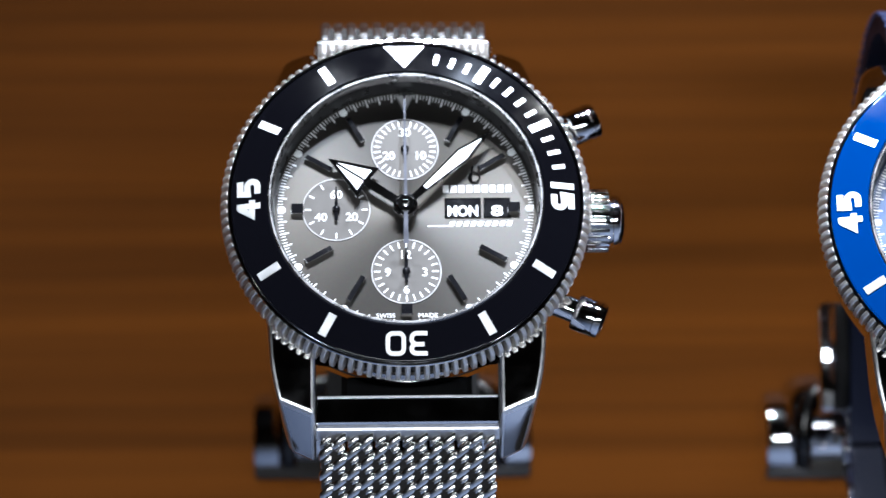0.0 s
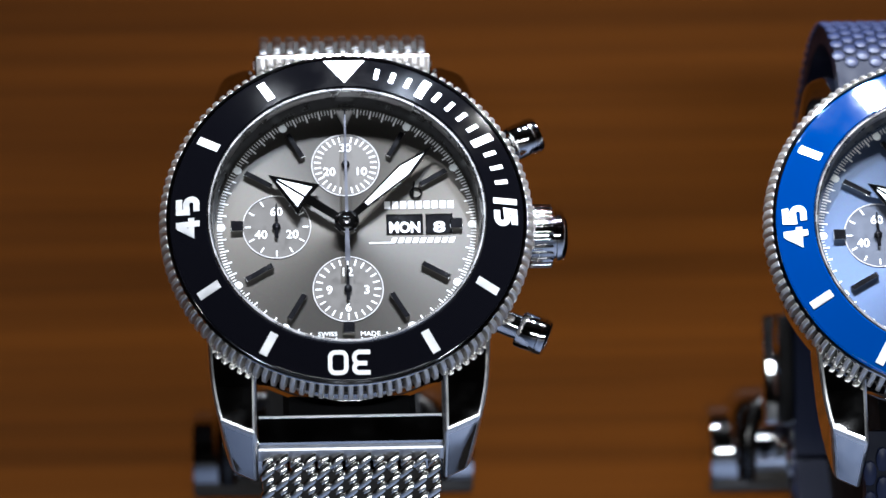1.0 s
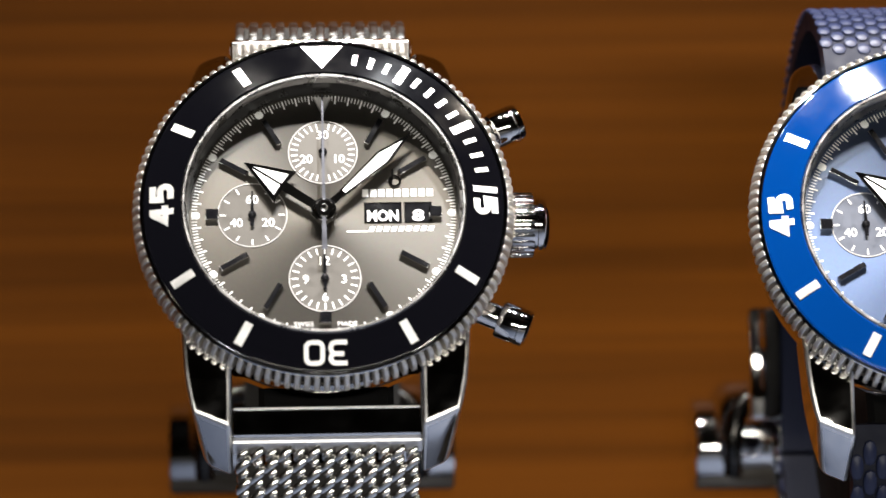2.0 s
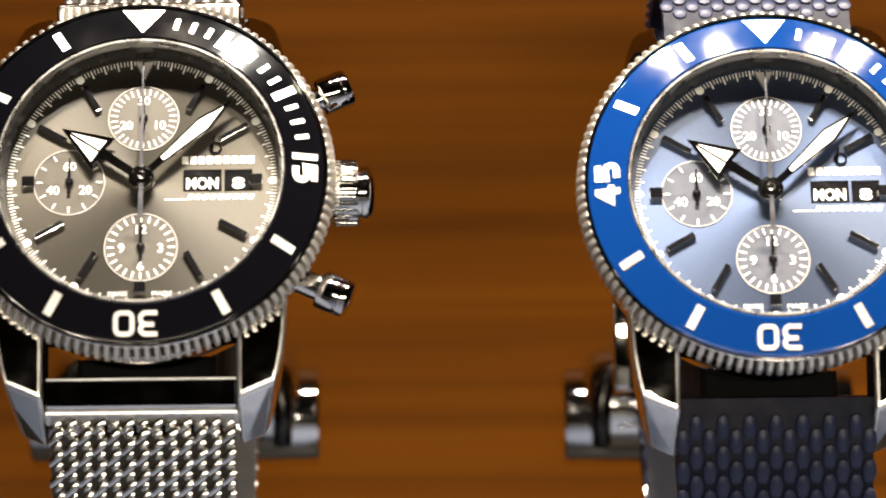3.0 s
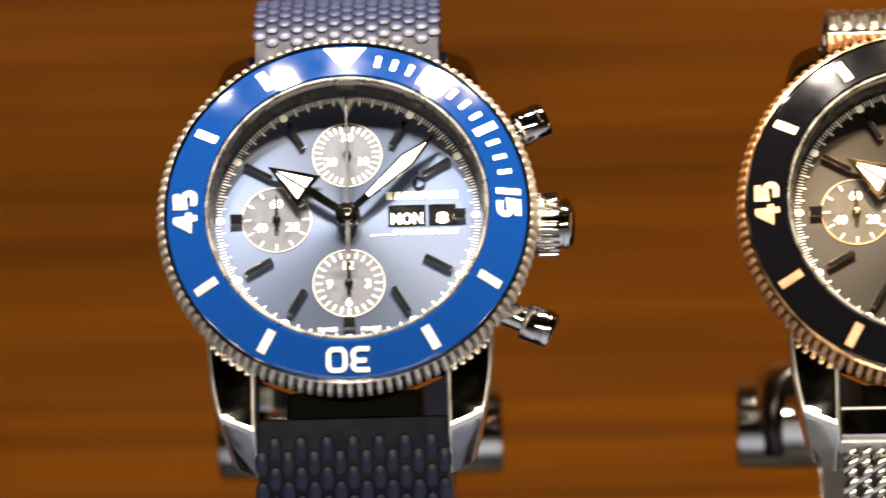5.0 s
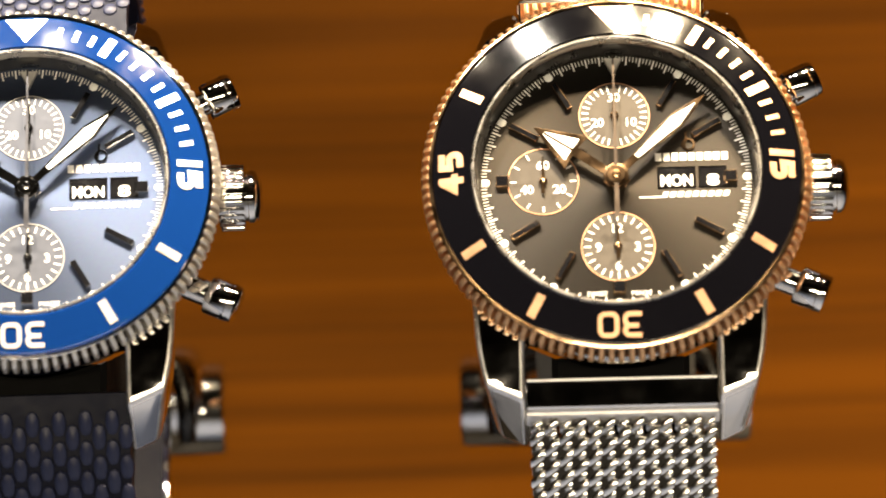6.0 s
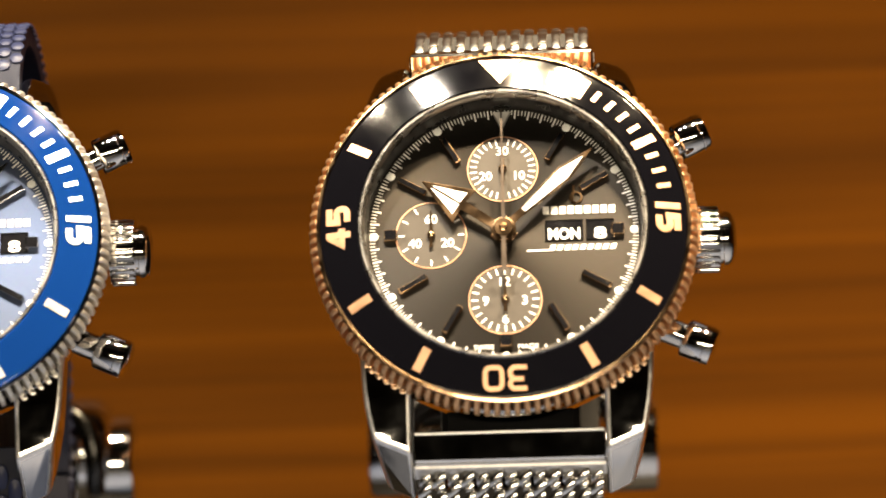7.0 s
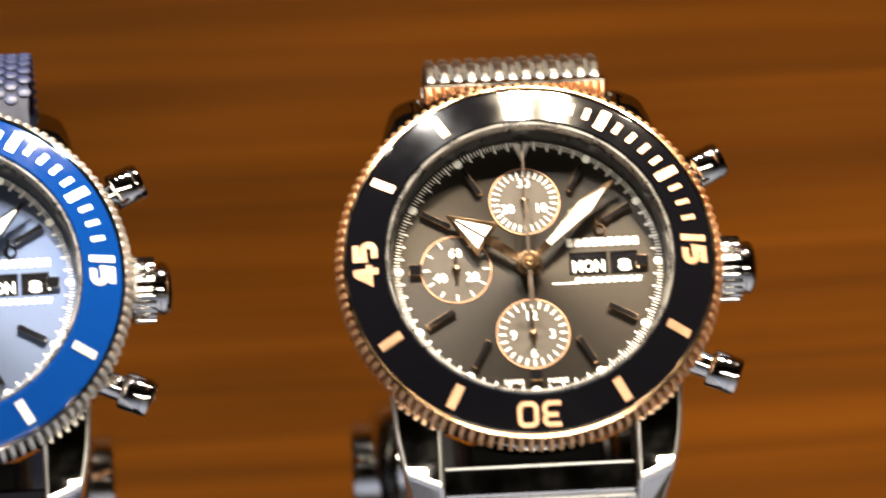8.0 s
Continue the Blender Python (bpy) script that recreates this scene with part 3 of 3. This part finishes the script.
        again(rib, turn, crown)
    for sy, along in ((-1, -11.0), (1, 11.3)):
        base = shift(18.5, along, -7.2, 0, 0, sy * 25) @ pose(0, 0, 0, 0, 90, 0)
        push = part("pusher", moved(lathe([(0, 5.6), (1.85, 5.52), (2.1, 5.38), (2.22, 5.1), (2.22, 2.1), (2.1, 1.9), (1.5, 1.8), (1.5, -2.0), (0, -2.0)], 40, False), base), STEEL, w, "round polished push button")
        part("pusher_groove", moved(lathe([(2.22, 4.72), (2.27, 4.66), (2.27, 4.5), (2.22, 4.44)], 40), base), STEEL, push)

    # bracelet or strap
    if style["strap"] == "mesh":
        for name, path, sy in (("bracelet_lower", LOOP_BOTTOM, -1), ("bracelet_upper", LOOP_TOP_MESH, 1)):
            pts = smooth_path(path, 1.2)
            back = part(name, band(pts[2:], 20.6, 0.9), MESH_GAP_SHADE, w, "steel mesh bracelet")
            bar_bm = solid(21.6, 3.5, 2.2, 0.25, 1)
            if sy < 0:
                bar_m = shift(0, -23.6, -9.0, 11, 0, 0)
            else:
                bar_m = shift(0, 23.3, -8.1, 35, 0, 0)
            part("end_piece", moved(bar_bm, bar_m), STEEL, w, "smooth steel end piece")
            part("end_edge", moved(solid(21.4, 0.3, 0.2, 0.06, 1), bar_m @ shift(0, 1.5 * -sy, 1.12)), BEVEL, w, "thin bright edge")
            lip = solid(21.9, 0.9, 2.3, 0.2, 1)
            part("end_lip", moved(lip, shift(0, -25.9, -10.1, -20, 0, 0) if sy < 0 else shift(0, 24.8, -9.9, 40, 0, 0)), BEVEL, w)
            # woven links
            lk = solid(1.72, 1.32, 0.98, 0.36, 2) if sy < 0 else solid(1.15, 3.0, 1.3, 0.34, 2)
            for v in lk.verts:
                if sy > 0:
                    v.co.y += v.co.x * 0.2
                    continue
                v.co.y += v.co.x * 0.76
                v.co.z += v.co.x * 0.14 - 130.0 * v.co.y * v.co.y
            first = None
            rest = bmesh.new()
            sunk = []
            count = 0
            tmp = None
            for j, (p, t) in enumerate(pts):
                if j < 1:
                    continue
                nrm = Vector((t[1], -t[0]))
                # outward normal points away from the loop's inside
                centre = Vector((-6.0, -36.0))
                if nrm.dot(p - centre) < 0:
                    nrm = -nrm
                q = p + nrm * 0.45
                Y = Vector((0, t[0] * sy, t[1] * sy))
                Zv = Vector((0, nrm[0], nrm[1]))
                X = Y.cross(Zv)
                rot = Matrix((X, Y, Zv)).transposed().to_4x4()
                for i in range(-6, 7):
                    if (i + j) % 2:
                        m = Matrix.Translation((i * 1.62 * MM, (q - nrm * 0.34)[0] * MM, (q - nrm * 0.34)[1] * MM)) @ rot @ Matrix.Scale(0.82, 4)
                        sunk.append(m)
                        continue
                    m = Matrix.Translation((i * 1.62 * MM, q[0] * MM, q[1] * MM)) @ rot
                    if count < 150:
                        if first is None:
                            first = part("mesh_link", lk, MESH_STEEL, back)
                            first.matrix_local = m
                            tmp = first.data
                        else:
                            again(first, m, back)
                        count += 1
                    else:
                        vs = [rest.verts.new(m @ v.co) for v in tmp.vertices]
                        for pl in tmp.polygons:
                            rest.faces.new([vs[a] for a in pl.vertices])
            for m in sunk:
                vs = [rest.verts.new(m @ v.co) for v in tmp.vertices]
                for pl in tmp.polygons:
                    rest.faces.new([vs[a] for a in pl.vertices])
            tagged(part("woven_mesh", rest, MESH_STEEL, back), kind="stuff")
    else:
        for name, path, sy in (("strap_lower", LOOP_BOTTOM, -1), ("strap_upper", LOOP_TOP_RUBBER, 1)):
            start = [(-22.6, -8.9)] + path if sy < 0 else [(20.6, -7.6)] + path
            pts = smooth_path(start, 1.65 if sy < 0 else 0.95)
            back = part(name, band(pts, 21.9, 2.4), RUBBER_SHADED, w, "navy rubber strap with woven relief")
            # woven cushion: a long oval, fuller at its upper end
            pad = bmesh.new()
            bmesh.ops.create_uvsphere(pad, u_segments=10, v_segments=6, radius=1.0)
            for v in pad.verts:
                x, y, z = v.co
                k = 1.0 / max(1e-6, (abs(x) ** 3 + abs(y) ** 3 + abs(z) ** 3) ** (1 / 3)) * 0.5 + 0.5
                v.co = Vector((x * k * 0.83 * MM, y * k * (1.56 if sy < 0 else 0.86) * MM, z * k * (0.55 if sy < 0 else 0.32) * MM + y * (0.30 if sy < 0 else 0.0) * MM))
            first, count, rest, tmp = None, 0, bmesh.new(), None
            for j, (p, t) in enumerate(pts):
                if j < (2 if sy < 0 else 4):
                    continue
                nrm = Vector((t[1], -t[0]))
                if nrm.dot(p - Vector((-6.0, -36.0))) < 0:
                    nrm = -nrm
                q = p + nrm * 1.25
                Y = Vector((0, t[0] * sy, t[1] * sy))
                Zv = Vector((0, nrm[0], nrm[1]))
                X = Y.cross(Zv)
                rot = Matrix((X, Y, Zv)).transposed().to_4x4()
                for i in range(-7, 8):
                    if (i + j) % 2:
                        continue
                    m = Matrix.Translation((i * 1.5 * MM, q[0] * MM, q[1] * MM)) @ rot
                    if count < 150:
                        if first is None:
                            first = part("strap_pad", pad, RUBBER, back)
                            first.matrix_local = m
                            tmp = first.data
                        else:
                            again(first, m, back)
                        count += 1
                    else:
                        vs = [rest.verts.new(m @ v.co) for v in tmp.vertices]
                        for pl in tmp.polygons:
                            rest.faces.new([vs[a] for a in pl.vertices])
            tagged(part("strap_relief", rest, RUBBER, back), kind="stuff")
        # folding clasp at the back of the loop
        clasp = part("clasp", moved(solid(23.2, 24.0, 2.4, 0.5), shift(0, -16, -65.2, -14, 0, 0)), STEEL, w, "steel folding clasp")
        part("clasp_pusher", moved(solid(4.4, 15.0, 3.0, 0.7), shift(-12.8, 4.0, -60.5, 20, 0, 0)), STEEL, clasp)
        part("clasp_arm", moved(solid(3.0, 22.0, 1.6, 0.5), shift(-12.6, -31.0, -58.5, -38, 0, 0)), STEEL, clasp)
    return w


def watch_place(x, y, z, rx, ry, rz):
    """Dial upright and leaning back; x, y, z in millimetres along the dial, rx to rz small turns."""
    lean = Matrix.Translation((0, 0, 0.120)) @ pose(0, 0, 0, 90 - ALPHA, 0, 0)
    v = Vector((rx, ry, rz))
    turn = Matrix.Rotation(v.length, 4, v.normalized()) if v.length > 0 else Matrix.Identity(4)
    return lean @ Matrix.Translation((x * MM, y * MM, z * MM)) @ turn


GREY_STYLE = dict(teeth=TOOTH_STEEL, trim=STEEL, ring=BLACK_CERAMIC, dial=DIAL_GREY, sub=SUB_GREY, bezel_print=SILVER, rim=GROOVE_SHADE_STEEL, edge=STEEL, sub_ring=PALE_RING, hand=STEEL, small_hand=BLACK, seconds=DARK_HAND, trim_hub=STEEL, strap="mesh", ring_label="glossy black ceramic ring", dial_label="grey sunburst dial")
BLUE_STYLE = dict(GREY_STYLE, ring=BLUE_CERAMIC, dial=DIAL_BLUE, sub=SUB_BLUE, strap="rubber", ring_label="glossy blue ceramic ring", dial_label="ice blue sunburst dial")
ROSE_STYLE = dict(GREY_STYLE, teeth=TOOTH_ROSE, trim=ROSE, dial=DIAL_BROWN, sub=SUB_BROWN, bezel_print=ROSE_INLAY, rim=GROOVE_SHADE_ROSE, edge=ROSE, sub_ring=ROSE_INLAY, hand=ROSE, small_hand=ROSE, seconds=DULL_ROSE, trim_hub=ROSE, dial_label="dark warm grey sunburst dial")
PLACES = [watch_place(0, 0, 0, 0, 0, 0), watch_place(71.42, -2.37, 0.09, 0.0222, -0.0091, -0.0036), watch_place(138.16, -4.84, 3.29, 0.0322, -0.0657, -0.0358)]
build_watch(PLACES[0], "steel chronograph wristwatch with black bezel, grey dial and mesh bracelet", GREY_STYLE)
build_watch(PLACES[1], "steel chronograph wristwatch with blue bezel, pale dial and navy rubber strap", BLUE_STYLE)
build_watch(PLACES[2], "steel and rose gold chronograph wristwatch with black bezel and mesh bracelet", ROSE_STYLE)


# ---- holders on the back panel ----
CUFF = [(-21.5, -13.6), (-27.0, -17.5), (-34.5, -25.0), (-35.5, -36.0), (-29.0, -47.0), (-15.0, -55.0), (0.0, -57.5), (11.0, -52.0), (18.0, -43.0), (21.5, -32.0), (21.5, -22.0), (19.0, -14.5)]
BLACK_VELVET = worn(shader("black_velvet", (0.005, 0.005, 0.005), 0.8, 0.0, 0.1), 300, 0.2, 0.75, 0.9, 0.00003)


CLIP_STEEL = worn(shader("dark_clip_steel", (0.05, 0.048, 0.045), 0.22, 1.0), 300, 0.1, 0.18, 0.3)


def round_bar(half, centre, tilt):
    """A body turned round the x axis from half of its (radius, x) outline."""
    full = half + [(r, -x) for r, x in half[::-1]]
    return moved(lathe(full, 64, False), shift(*centre) @ pose(0, 0, 0, 0, 90, 0))


def build_holder(place):
    h = empty("watch_holder", place, "polished chrome bar holder with black cushion, fixed to panel", "holder", "holders on the panel")
    cap = [(0.0, 19.6), (6.0, 19.6), (6.5, 19.4), (6.7, 19.0), (6.7, 0.0)]
    spool = part("bar", round_bar(cap[:-1], (-1.4, -0.8, -80.65), 0), STEEL, h)
    barrel = [(0.0, 16.8), (5.2, 16.8)]
    for k in range(9):
        a = radians(90 * k / 8)
        barrel.append((5.2 + 2.4 * math.sin(a), 13.4 + 3.4 * math.cos(a)))
    up = (math.cos(radians(ALPHA)), math.sin(radians(ALPHA)))
    part("barrel", round_bar(barrel, (-1.4, -0.8 + 1.3 * up[0] + 0.2, -80.65 + 1.3 * up[1] + 0.6), 0), STEEL, h)
    arm = solid(9, 9, 30, 1.5)
    part("arm", moved(arm, shift(-1.4, -0.8, -80.65, -ALPHA, 0, 0) @ shift(0, 0, -18.0)), STEEL, h)
    # dark bent clip across the front of the barrel
    half = [(14.6, -2.5, 7.6), (14.7, 0.0, 8.8), (14.7, 3.0, 8.9), (14.0, 6.4, 8.2), (11.6, 8.4, 7.4), (8.0, 8.9, 7.0), (0.0, 8.9, 7.0)]
    line = half + [(-x, u, f) for x, u, f in half[-2::-1]]
    cu = bpy.data.curves.new("clip", "CURVE")
    cu.dimensions, cu.bevel_depth, cu.bevel_resolution, cu.resolution_u = "3D", 1.3 * MM, 4, 5
    sp = cu.splines.new("NURBS")
    sp.points.add(len(line) - 1)
    sp.order_u, sp.use_endpoint_u = 3, True
    for pt, (x, u, f) in zip(sp.points, line):
        pt.co = ((x - 1.4) * MM, (-0.8 + up[0] * u - up[1] * f) * MM, (-80.65 + up[1] * u + up[0] * f) * MM, 1)
    tmp = bpy.data.objects.new("clip", cu)
    scene.collection.objects.link(tmp)
    bm = bmesh.new()
    bm.from_mesh(bpy.data.meshes.new_from_object(tmp.evaluated_get(bpy.context.evaluated_depsgraph_get())))
    bpy.data.objects.remove(tmp)
    part("clip", bm, CLIP_STEEL, h, "dark bent wire clip")
    pillow = bmesh.new()
    sides = []
    for x, k in ((-7.9, 0.96), (-7.2, 1.0), (7.2, 1.0), (7.9, 0.96)):
        sides.append([pillow.verts.new((x * MM, (-6 + (p[0] + 6) * k) * MM, (-36 + (p[1] + 36) * k) * MM)) for p, t in smooth_path(CUFF, 1.5)])
    for a, b in zip(sides, sides[1:]):
        for i in range(len(a)):
            j = (i + 1) % len(a)
            pillow.faces.new((a[i], a[j], b[j], b[i]))
    pillow.faces.new(sides[0])
    pillow.faces.new(sides[-1][::-1])
    part("cushion", pillow, BLACK_VELVET, h, "black watch cushion")
    return h


for m in PLACES:
    build_holder(m)
